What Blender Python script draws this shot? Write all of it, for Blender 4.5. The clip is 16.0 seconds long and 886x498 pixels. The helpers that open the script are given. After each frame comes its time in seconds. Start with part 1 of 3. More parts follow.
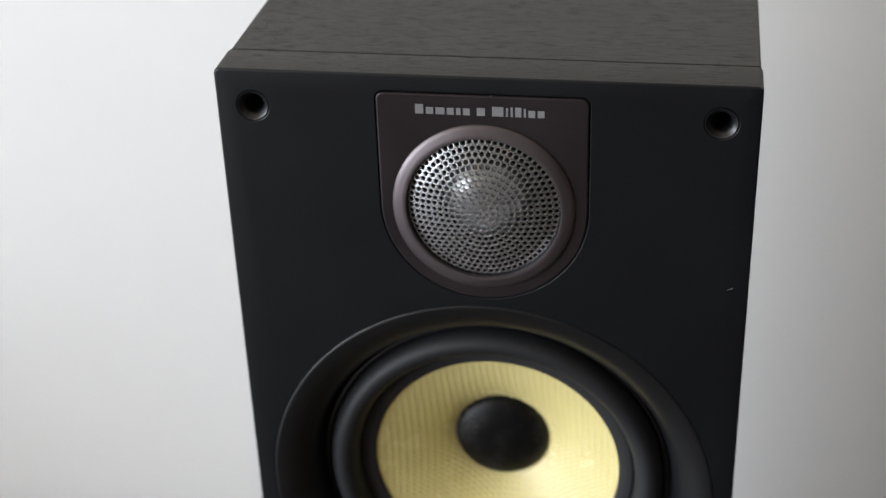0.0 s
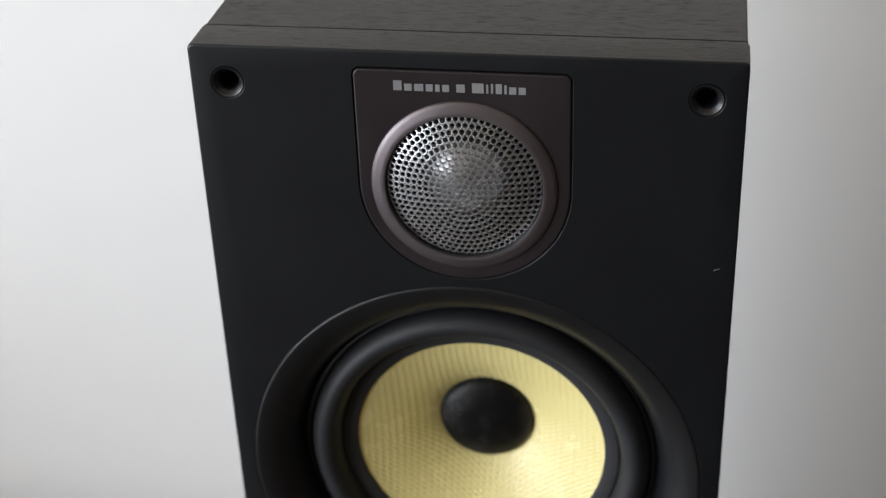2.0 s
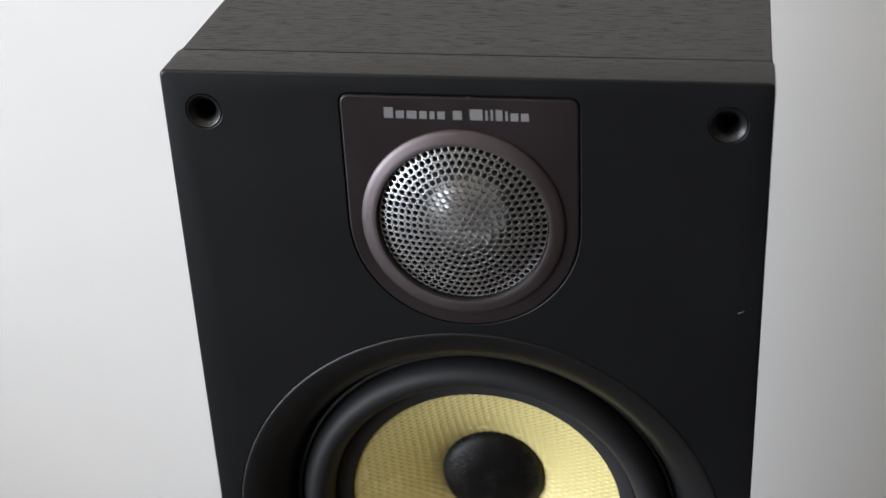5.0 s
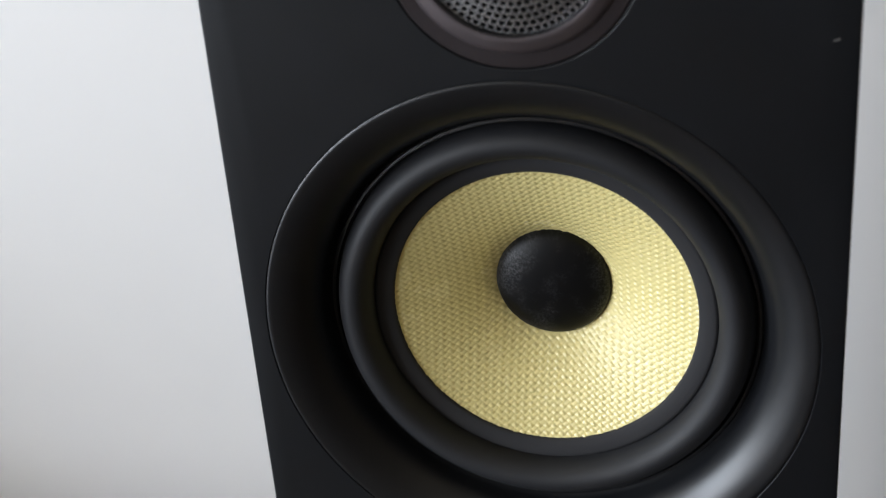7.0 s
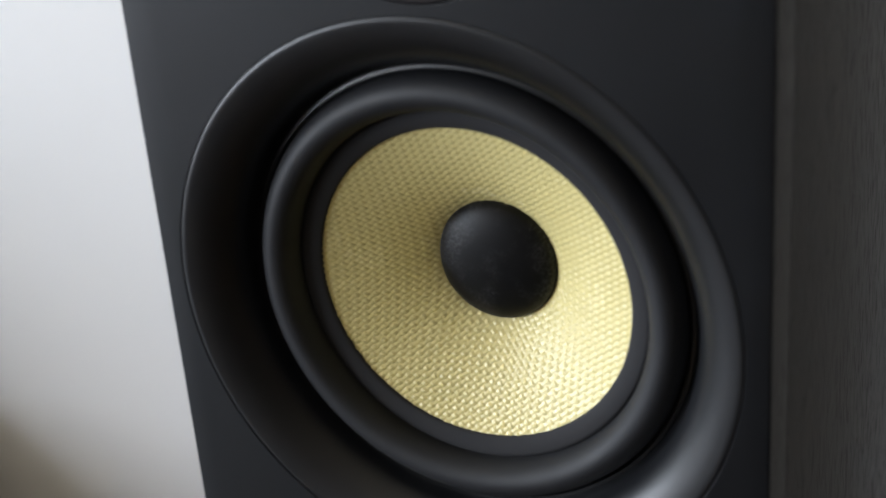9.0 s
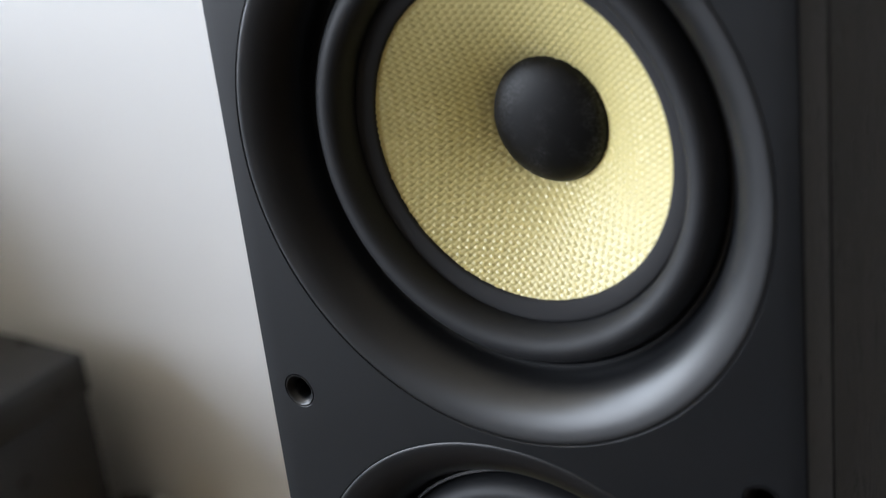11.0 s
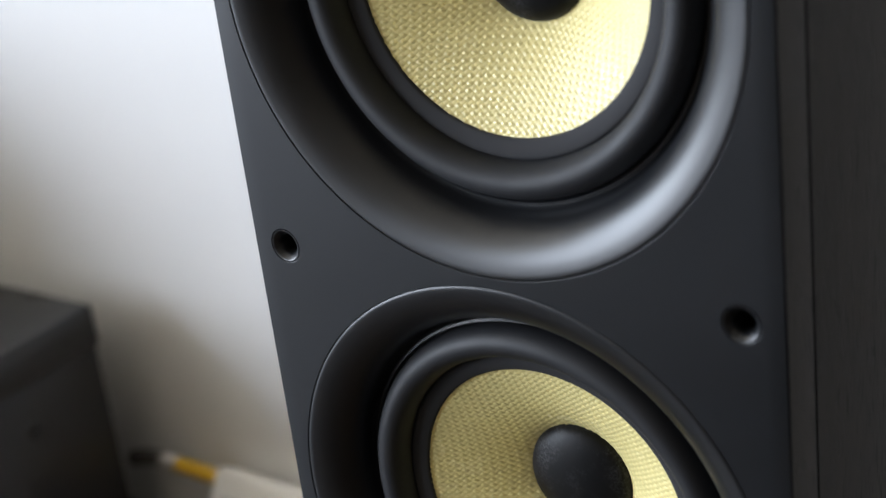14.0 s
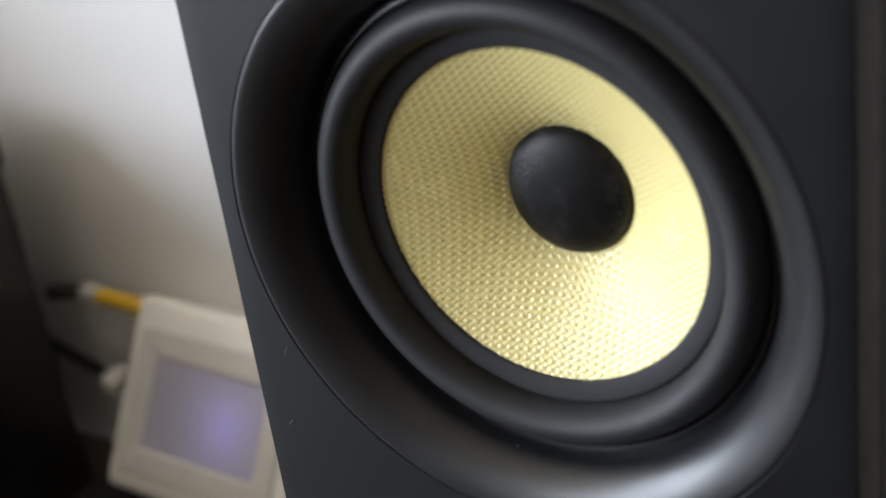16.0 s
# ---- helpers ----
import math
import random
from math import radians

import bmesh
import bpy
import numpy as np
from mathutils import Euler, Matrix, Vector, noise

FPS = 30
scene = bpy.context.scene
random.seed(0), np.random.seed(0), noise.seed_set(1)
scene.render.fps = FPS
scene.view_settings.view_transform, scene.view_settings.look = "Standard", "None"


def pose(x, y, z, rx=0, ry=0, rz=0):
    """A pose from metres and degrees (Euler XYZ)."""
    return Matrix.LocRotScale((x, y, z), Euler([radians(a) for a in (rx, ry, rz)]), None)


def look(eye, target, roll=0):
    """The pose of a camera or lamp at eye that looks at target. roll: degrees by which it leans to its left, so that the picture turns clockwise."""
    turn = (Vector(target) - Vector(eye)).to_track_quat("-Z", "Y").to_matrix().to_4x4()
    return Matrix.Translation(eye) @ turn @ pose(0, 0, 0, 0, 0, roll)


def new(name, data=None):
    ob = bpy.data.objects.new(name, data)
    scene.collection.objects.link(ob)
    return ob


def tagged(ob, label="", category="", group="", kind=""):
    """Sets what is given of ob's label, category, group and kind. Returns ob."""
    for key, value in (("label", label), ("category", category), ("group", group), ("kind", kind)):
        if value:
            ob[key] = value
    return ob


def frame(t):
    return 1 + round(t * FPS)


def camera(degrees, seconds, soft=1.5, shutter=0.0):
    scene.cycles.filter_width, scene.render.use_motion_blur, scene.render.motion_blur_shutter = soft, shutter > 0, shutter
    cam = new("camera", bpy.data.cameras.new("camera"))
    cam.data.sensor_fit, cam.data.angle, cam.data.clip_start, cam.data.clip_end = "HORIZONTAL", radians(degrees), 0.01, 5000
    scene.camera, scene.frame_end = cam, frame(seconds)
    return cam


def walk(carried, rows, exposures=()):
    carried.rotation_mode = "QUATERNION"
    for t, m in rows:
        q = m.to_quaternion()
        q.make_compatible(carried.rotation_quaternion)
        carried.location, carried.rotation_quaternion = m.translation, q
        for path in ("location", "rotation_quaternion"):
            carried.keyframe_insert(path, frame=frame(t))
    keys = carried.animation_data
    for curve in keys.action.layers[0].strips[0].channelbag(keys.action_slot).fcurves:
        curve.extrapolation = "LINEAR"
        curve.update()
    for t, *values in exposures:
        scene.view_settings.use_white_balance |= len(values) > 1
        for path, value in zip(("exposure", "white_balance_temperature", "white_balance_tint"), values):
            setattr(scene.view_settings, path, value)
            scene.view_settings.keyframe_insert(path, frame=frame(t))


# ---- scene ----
cam = camera(32.47, 16.0, soft=1.25, shutter=0.4)
cam.data.dof.use_dof = True
cam.data.dof.focus_distance = 0.505
cam.data.dof.aperture_fstop = 9.8

H = 0.91  # height of the loudspeaker's top over the floor
ROWS = [
    (0.0, 0.0713, -0.4741, 1.1170, 9.303, -29.753, 1.829),
    (0.5, 0.0773, -0.4695, 1.1181, 9.574, -29.898, 1.993),
    (1.0, 0.0774, -0.4662, 1.1171, 9.459, -30.078, 2.088),
    (1.5, 0.0796, -0.4633, 1.1149, 9.344, -30.187, 2.125),
    (2.0, 0.0771, -0.4616, 1.1125, 9.337, -30.721, 1.947),
    (2.5, 0.0760, -0.4593, 1.1129, 9.229, -30.675, 2.024),
    (3.0, 0.0739, -0.4564, 1.1116, 9.258, -30.669, 1.891),
    (3.5, 0.0728, -0.4548, 1.1072, 9.064, -30.536, 2.363),
    (4.0, 0.0807, -0.4470, 1.1043, 9.097, -30.689, 2.305),
    (6.3, 0.0661, -0.3922, 1.0180, 10.970, -26.184, 3.480),
    (6.5, 0.0644, -0.3903, 1.0032, 10.626, -26.996, 3.973),
    (6.7, 0.0729, -0.3944, 0.9940, 11.971, -28.007, 4.133),
    (7.0, 0.0856, -0.4006, 0.9803, 13.327, -27.754, 4.372),
    (7.2, 0.1022, -0.4226, 0.9817, 15.007, -26.453, 4.276),
    (7.5, 0.1270, -0.4556, 0.9837, 16.949, -26.970, 4.132),
    (7.8, 0.1581, -0.4918, 0.9856, 19.599, -27.822, 3.981),
    (8.0, 0.1789, -0.5159, 0.9868, 21.389, -27.908, 5.275),
    (8.3, 0.1891, -0.4873, 0.9728, 22.647, -25.544, 5.351),
    (8.5, 0.1898, -0.4460, 0.9582, 24.739, -26.248, 4.523),
    (8.8, 0.1847, -0.3748, 0.9430, 25.659, -25.965, 5.000),
    (9.0, 0.1819, -0.3375, 0.9295, 25.949, -24.981, 4.355),
    (9.3, 0.2024, -0.3226, 0.9045, 29.363, -23.991, 4.499),
    (9.5, 0.2160, -0.3126, 0.8879, 31.373, -24.302, 5.591),
    (9.7, 0.2276, -0.3193, 0.8888, 32.796, -24.385, 6.378),
    (11.8, 0.2299, -0.3313, 0.8724, 35.237, -21.332, 6.109),
    (12.0, 0.2305, -0.3431, 0.8727, 35.700, -20.157, 5.870),
    (12.2, 0.2313, -0.3563, 0.8718, 35.371, -20.710, 5.743),
    (12.5, 0.2354, -0.3650, 0.8651, 34.275, -22.138, 5.327),
    (13.0, 0.2477, -0.3496, 0.8430, 35.135, -22.221, 6.225),
    (13.5, 0.2482, -0.3443, 0.8354, 35.326, -22.078, 6.404),
    (14.0, 0.2463, -0.3394, 0.8278, 34.904, -22.776, 6.770),
    (14.3, 0.2457, -0.3389, 0.8215, 33.865, -23.550, 6.969),
    (14.5, 0.2444, -0.3382, 0.8144, 33.463, -24.538, 6.758),
    (14.8, 0.2392, -0.3266, 0.7980, 32.969, -25.366, 7.211),
    (15.0, 0.2346, -0.3160, 0.7871, 33.076, -26.747, 7.300),
    (15.2, 0.2298, -0.3099, 0.7788, 33.421, -27.529, 7.433),
    (15.5, 0.2201, -0.3053, 0.7672, 33.102, -28.198, 7.306),
    (16.0, 0.1924, -0.2929, 0.7377, 31.688, -27.898, 7.502),
]
walk(cam, [(t, pose(x, y, z, 90 + pitch, roll, yaw)) for t, x, y, z, yaw, pitch, roll in ROWS],
     exposures=[(0.0, 0.23, 6500, 10), (4.0, 0.23, 6500, 10), (7.0, 0.16, 6340, 10), (9.5, 0.10, 6240, 10), (12.0, 0.2, 6120, 10),
                (13.0, 0.22, 6100, 10), (14.5, 0.58, 6060, 10), (15.3, 0.66, 6120, 10), (16.0, 0.60, 6250, 10)])

# ---- world and light ----
world = bpy.data.worlds.new("sky")
scene.world = world
world.use_nodes = True
wt = world.node_tree
sky = wt.nodes.new("ShaderNodeTexSky")
sky.sky_type = "NISHITA"
sky.sun_disc = False
sky.sun_elevation, sky.sun_rotation = radians(35), radians(200)
wt.links.new(sky.outputs[0], wt.nodes["Background"].inputs[0])
wt.nodes["Background"].inputs[1].default_value = 0.12

# room
RX0, RX1, RY0, RY1, RZ = -3.6, 2.8, -4.6, 0.45, 2.62
WY0, WY1, WZ0, WZ1 = -4.0, -0.5, 0.30, 2.40   # window opening in the side wall


def area(name, m, sx, sy, power, colour):
    d = bpy.data.lights.new(name, "AREA")
    d.shape, d.size, d.size_y, d.energy, d.color = "RECTANGLE", sx, sy, power, colour
    ob = new(name, d)
    ob.matrix_world = m
    return ob


area("window_daylight", look((RX0 - 0.02, (WY0 + WY1) / 2, (WZ0 + WZ1) / 2), (0.4, 0.0, 1.5)),
     WY1 - WY0, WZ1 - WZ0, 262.0, (0.884, 0.941, 1.03))


# ---- materials ----
def mat(name, colour, rough=0.5, metal=0.0, spec=0.5):
    m = bpy.data.materials.new(name)
    m.use_nodes = True
    b = m.node_tree.nodes["Principled BSDF"]
    b.inputs["Base Color"].default_value = (*colour, 1)
    b.inputs["Roughness"].default_value = rough
    b.inputs["Metallic"].default_value = metal
    b.inputs["Specular IOR Level"].default_value = spec
    return m, m.node_tree, b


def N(t, kind, **kw):
    n = t.nodes.new("ShaderNode" + kind)
    for k, v in kw.items():
        if k == "operation":
            n.operation = v
        elif k == "blend":
            n.data_type, n.blend_type = "RGBA", v
    return n


def coords(t, scale=(1, 1, 1)):
    c, mp = N(t, "TexCoord"), N(t, "Mapping")
    mp.inputs["Scale"].default_value = scale
    t.links.new(c.outputs["Object"], mp.inputs["Vector"])
    return mp.outputs[0]


def noise_tex(t, vec, scale, detail=4, rough=0.6):
    n = N(t, "TexNoise")
    n.inputs["Scale"].default_value, n.inputs["Detail"].default_value = scale, detail
    n.inputs["Roughness"].default_value = rough
    t.links.new(vec, n.inputs["Vector"])
    return n.outputs["Fac"]


def ramp(t, fac, stops):
    r = N(t, "ValToRGB")
    e = r.color_ramp.elements
    while len(e) < len(stops):
        e.new(0.5)
    for el, (pos, col) in zip(e, stops):
        el.position, el.color = pos, (*col, 1) if len(col) == 3 else col
    t.links.new(fac, r.inputs[0])
    return r.outputs[0]


def bump(t, b, height, strength, dist):
    n = N(t, "Bump")
    n.inputs["Strength"].default_value, n.inputs["Distance"].default_value = strength, dist
    t.links.new(height, n.inputs["Height"])
    t.links.new(n.outputs[0], b.inputs["Normal"])


def speckled(name, colour, rough, metal=0.0, spec=0.5, grain=900, amount=0.25, relief=0.00008, rvar=0.08):
    """Paint, plastic or metal with fine grain and larger blotches in tone and gloss."""
    m, t, b = mat(name, colour, rough, metal, spec)
    v = coords(t)
    big, fine = noise_tex(t, v, 22, 5), noise_tex(t, v, grain, 2)
    lo = tuple(c * (1 - amount) for c in colour)
    hi = tuple(min(1, c * (1 + amount)) for c in colour)
    t.links.new(ramp(t, big, [(0.3, lo), (0.7, hi)]), b.inputs["Base Color"])
    g = tuple([rough - rvar] * 3), tuple([rough + rvar] * 3)
    t.links.new(ramp(t, big, [(0.3, g[0]), (0.75, g[1])]), b.inputs["Roughness"])
    bump(t, b, fine, 0.35, relief)
    return m


baffle_paint = speckled("satin_black_paint", (0.0034, 0.0042, 0.0056), 0.42, spec=0.34, amount=0.12, relief=0.00004, rvar=0.03)
trim_plastic = speckled("black_trim_plastic", (0.0045, 0.0050, 0.0062), 0.37, spec=0.55, amount=0.1, relief=0.00003, rvar=0.03)
rubber = speckled("black_surround_rubber", (0.0115, 0.012, 0.014), 0.62, spec=0.38, amount=0.15, grain=1500, relief=0.00006)
rim_rubber = speckled("dark_grey_foam_rim", (0.020, 0.020, 0.022), 0.8, spec=0.35, amount=0.15, grain=1800, relief=0.00015)


def dusty_cap():
    """Matt black paper with pale dust in smudges and specks."""
    m, t, b = mat("matt_black_cap", (0.0030, 0.0030, 0.0034), 0.44, 0.0, 0.20)
    v = coords(t)
    smudge, speck = noise_tex(t, v, 70, 4, 0.6), noise_tex(t, v, 1100, 3, 0.7)
    mask = N(t, "Mix", blend="MULTIPLY")
    mask.inputs["Factor"].default_value = 1.0
    t.links.new(ramp(t, smudge, [(0.47, (0, 0, 0)), (0.72, (1, 1, 1))]), mask.inputs["A"])
    t.links.new(ramp(t, speck, [(0.42, (0, 0, 0)), (0.68, (1, 1, 1))]), mask.inputs["B"])
    t.links.new(ramp(t, mask.outputs["Result"], [(0.0, (0.0028, 0.0028, 0.0033)), (1.0, (0.070, 0.070, 0.073))]), b.inputs["Base Color"])
    bump(t, b, speck, 0.3, 0.00012)
    return m


cap_felt = dusty_cap()
badge_metal = speckled("brown_bronze_plate", (0.028, 0.0224, 0.0240), 0.42, metal=0.55, amount=0.1, relief=0.00002)
ring_metal = speckled("brushed_bronze_ring", (0.120, 0.102, 0.107), 0.46, metal=0.8, amount=0.08, relief=0.00003)
mesh_metal = speckled("grey_perforated_metal", (0.48, 0.49, 0.51), 0.32, metal=0.95, amount=0.08)
dome_metal = speckled("aluminium_dome", (0.74, 0.75, 0.77), 0.34, metal=1.0, amount=0.05)
letter_paint = speckled("silver_print", (0.18, 0.18, 0.184), 0.5, amount=0.08)
hole_black = speckled("socket_black", (0.003, 0.003, 0.003), 0.9, spec=0.05, amount=0.2)
dust_mat = speckled("pale_lint", (0.20, 0.195, 0.185), 0.9, amount=0.2)
white_plastic = speckled("white_plastic", (0.80, 0.78, 0.74), 0.45, amount=0.05, grain=600)
inner_plastic = speckled("pale_grey_plastic", (0.60, 0.58, 0.55), 0.5, amount=0.05, grain=600)
yellow_plastic = speckled("yellow_cable", (0.72, 0.44, 0.02), 0.42, amount=0.1)
black_plastic = speckled("black_plastic", (0.012, 0.012, 0.012), 0.62, spec=0.3, amount=0.2)
boot_rubber = speckled("grey_boot_rubber", (0.055, 0.050, 0.043), 0.6, spec=0.3, amount=0.2)
skirting_paint = speckled("pale_skirting_paint", (0.62, 0.60, 0.56), 0.45, amount=0.04)
bench_mat = speckled("black_brown_laminate", (0.0080, 0.0074, 0.0076), 0.34, spec=0.6, amount=0.25, grain=400)


def glowing(name, colour, strength, base):
    m, t, b = mat(name, base, 0.4)
    v = coords(t)
    g = noise_tex(t, v, 18, 2)
    t.links.new(ramp(t, g, [(0.3, tuple(c * 0.75 for c in colour)), (0.7, colour)]), b.inputs["Emission Color"])
    b.inputs["Emission Strength"].default_value = strength
    return m


def lit_window():
    """A pale panel lit from behind by one violet lamp near its middle."""
    m, t, b = mat("violet_backlit_window", (0.36, 0.34, 0.38), 0.4)
    c, d = N(t, "TexCoord"), N(t, "VectorMath", operation="DISTANCE")
    t.links.new(c.outputs["Object"], d.inputs[0])
    d.inputs[1].default_value = (0.022, 0.0, 0.070)
    t.links.new(ramp(t, d.outputs["Value"], [(0.006, (0.34, 0.30, 0.95)), (0.030, (0.16, 0.15, 0.36)), (0.060, (0.06, 0.06, 0.11))]), b.inputs["Emission Color"])
    b.inputs["Emission Strength"].default_value = 0.18
    return m


screen_mat = lit_window()
led_mat = glowing("blue_led", (0.35, 0.25, 1.0), 6.0, (0.3, 0.3, 0.6))


def veneer(name, stretch, top_lift=0.0):
    """Black-stained ash: short dark pores along the grain, soft bands across it; the last value paints in the top's
    brighter light as pale tone.
    """
    m, t, b = mat(name, (0.03, 0.03, 0.03), 0.50, spec=0.32)
    v = coords(t, stretch)
    pores, bands = noise_tex(t, v, 1.0, 6, 0.65), noise_tex(t, coords(t, tuple(s * 0.22 for s in stretch)), 1.0, 3)
    mix = N(t, "Mix", blend="MULTIPLY")
    mix.inputs["Factor"].default_value = 1.0
    t.links.new(ramp(t, pores, [(0.36, (0.0060, 0.0052, 0.0044)), (0.47, (0.026, 0.0222, 0.0182)), (0.75, (0.033, 0.0285, 0.0238))]), mix.inputs["A"])
    t.links.new(ramp(t, bands, [(0.3, (0.75, 0.75, 0.75)), (0.7, (1.0, 1.0, 1.0))]), mix.inputs["B"])
    # pale tone added to the wood colour, standing in for light on the top
    dust = N(t, "Mix", blend="ADD")
    t.links.new(ramp(t, noise_tex(t, coords(t), 35, 5), [(0.3, (top_lift * 0.6,) * 3), (0.7, (top_lift,) * 3)]), dust.inputs["Factor"])
    t.links.new(mix.outputs["Result"], dust.inputs["A"])
    dust.inputs["B"].default_value = (0.30, 0.29, 0.27, 1)
    t.links.new(dust.outputs["Result"], b.inputs["Base Color"])
    t.links.new(ramp(t, pores, [(0.36, (0.62, 0.62, 0.62)), (0.5, (0.44, 0.44, 0.44))]), b.inputs["Roughness"])
    bump(t, b, ramp(t, pores, [(0.34, (0, 0, 0)), (0.47, (1, 1, 1))]), 0.6, 0.0002)
    return m


veneer_top = veneer("black_ash_veneer_lengthwise", (130, 1000, 1000), 0.035)
veneer_side = veneer("black_ash_veneer_upright", (1000, 1000, 110))


def weave_material():
    """Resin-coated yellow aramid threads: fine fibres along the cloth, slow changes of tone."""
    m, t, b = mat("woven_yellow_aramid", (0.6, 0.5, 0.2), 0.26, spec=0.6)
    v = coords(t)
    slow, fibre = noise_tex(t, v, 60, 3), noise_tex(t, v, 2600, 2)
    t.links.new(ramp(t, slow, [(0.3, (0.685, 0.592, 0.258)), (0.7, (0.710, 0.618, 0.278))]), b.inputs["Base Color"])
    t.links.new(ramp(t, slow, [(0.3, (0.255, 0.255, 0.255)), (0.7, (0.28, 0.28, 0.28))]), b.inputs["Roughness"])
    bump(t, b, fibre, 0.25, 0.00005)
    return m


aramid = weave_material()


def wall_paint():
    m, t, b = mat("white_wall_paint", (0.8, 0.8, 0.8), 0.75, spec=0.3)
    v = coords(t)
    big, fine = noise_tex(t, v, 2.5, 4), noise_tex(t, v, 260, 3)
    t.links.new(ramp(t, big, [(0.3, (0.76, 0.755, 0.745)), (0.7, (0.80, 0.795, 0.785))]), b.inputs["Base Color"])
    bump(t, b, fine, 0.25, 0.0006)
    return m


def oak():
    m, t, b = mat("brown_oak_boards", (0.3, 0.2, 0.1), 0.4, spec=0.4)
    v = coords(t, (3, 45, 45))
    g = noise_tex(t, v, 1.0, 6)
    info = N(t, "ObjectInfo")
    hue = N(t, "Mix", blend="MULTIPLY")
    hue.inputs["Factor"].default_value = 1.0
    t.links.new(ramp(t, g, [(0.3, (0.046, 0.033, 0.022)), (0.7, (0.095, 0.068, 0.045))]), hue.inputs["A"])
    t.links.new(ramp(t, info.outputs["Random"], [(0, (0.8, 0.8, 0.8)), (1, (1, 1, 1))]), hue.inputs["B"])
    t.links.new(hue.outputs["Result"], b.inputs["Base Color"])
    bump(t, b, g, 0.3, 0.0005)
    return m


wall_mat, oak_mat = wall_paint(), oak()
taupe_mat = speckled("taupe_wall_paint", (0.25, 0.195, 0.138), 0.8, spec=0.2, amount=0.05, grain=200)
brown_mat = speckled("dark_brown_wall_paint", (0.085, 0.066, 0.048), 0.8, spec=0.2, amount=0.05, grain=200)
ceiling_mat = speckled("cream_ceiling_paint", (0.80, 0.69, 0.52), 0.8, spec=0.2, amount=0.02, grain=200)


# ---- mesh helpers ----
def finish(name, bm, material, parent=None, label="", smooth=None):
    me = bpy.data.meshes.new(name)
    bmesh.ops.recalc_face_normals(bm, faces=bm.faces)
    bm.to_mesh(me)
    bm.free()
    for m in (material if isinstance(material, (list, tuple)) else [material]):
        me.materials.append(m)
    ob = new(name, me)
    if smooth is not None:
        me.shade_smooth()
        me.set_sharp_from_angle(angle=radians(smooth))
    if parent:
        ob.parent = parent
    if label:
        ob["label"] = label
    return ob


def part(name, bm, material, parent, label="", smooth=35):
    return finish(name, bm, material, parent, label, smooth)


def thing(name, label, category, at=(0, 0, 0), group="", kind=""):
    ob = new(name)
    ob.empty_display_size = 0.1
    ob.location = at
    return tagged(ob, label, category, group, kind)


def box(x0, x1, y0, y1, z0, z1, bevel=0.0, seg=2, bm=None):
    bm = bm or bmesh.new()
    vs = bmesh.ops.create_cube(bm, size=1.0, matrix=Matrix.Translation(((x0 + x1) / 2, (y0 + y1) / 2, (z0 + z1) / 2)) @ Matrix.Diagonal((x1 - x0, y1 - y0, z1 - z0, 1)))["verts"]
    if bevel:
        es = list({e for v in vs for e in v.link_edges})
        bmesh.ops.bevel(bm, geom=es, offset=bevel, segments=seg, affect="EDGES", profile=0.5)
    return bm


def lathe(profile, n=128, z=0.0, close_inner=False, bm=None):
    """Turn (radius, depth) points round the y axis at height z."""
    bm = bm or bmesh.new()
    rings = []
    for r, y in profile:
        if r < 1e-6:
            rings.append([bm.verts.new((0, y, z))])
        else:
            rings.append([bm.verts.new((r * math.cos(2 * math.pi * i / n), y, z + r * math.sin(2 * math.pi * i / n))) for i in range(n)])
    for a, b in zip(rings, rings[1:]):
        for i in range(n):
            j = (i + 1) % n
            if len(b) == 1:
                bm.faces.new((a[i], a[j], b[0]))
            elif len(a) == 1:
                bm.faces.new((a[0], b[j], b[i]))
            else:
                bm.faces.new((a[i], a[j], b[j], b[i]))
    return bm


def arc(cx, cy, r, a0, a1, n):
    return [(cx + r * math.cos(radians(a0 + (a1 - a0) * i / n)), cy + r * math.sin(radians(a0 + (a1 - a0) * i / n))) for i in range(n + 1)]


def tube(points, radius, n=10):
    cu = bpy.data.curves.new("cable", "CURVE")
    cu.dimensions, cu.bevel_depth, cu.bevel_resolution, cu.use_fill_caps = "3D", radius, 3, True
    sp = cu.splines.new("NURBS")
    sp.points.add(len(points) - 1)
    for pnt, co in zip(sp.points, points):
        pnt.co = (*co, 1)
    sp.order_u, sp.use_endpoint_u, sp.resolution_u = 4, True, 8
    return cu


def tube_object(name, points, radius, material, parent=None, label=""):
    ob = new(name, tube(points, radius))
    me = bpy.data.meshes.new_from_object(ob.evaluated_get(bpy.context.evaluated_depsgraph_get()))
    cu = ob.data
    bpy.data.objects.remove(ob)
    bpy.data.curves.remove(cu)
    me.materials.append(material)
    ob = new(name, me)
    me.shade_smooth()
    if parent:
        ob.parent = parent
    if label:
        ob["label"] = label
    return ob


# ---- the room ----
def wall(name, dims, label, paint=None):
    ob = finish(name, box(*dims), paint or wall_mat)
    return tagged(ob, label, "wall", kind="structure")


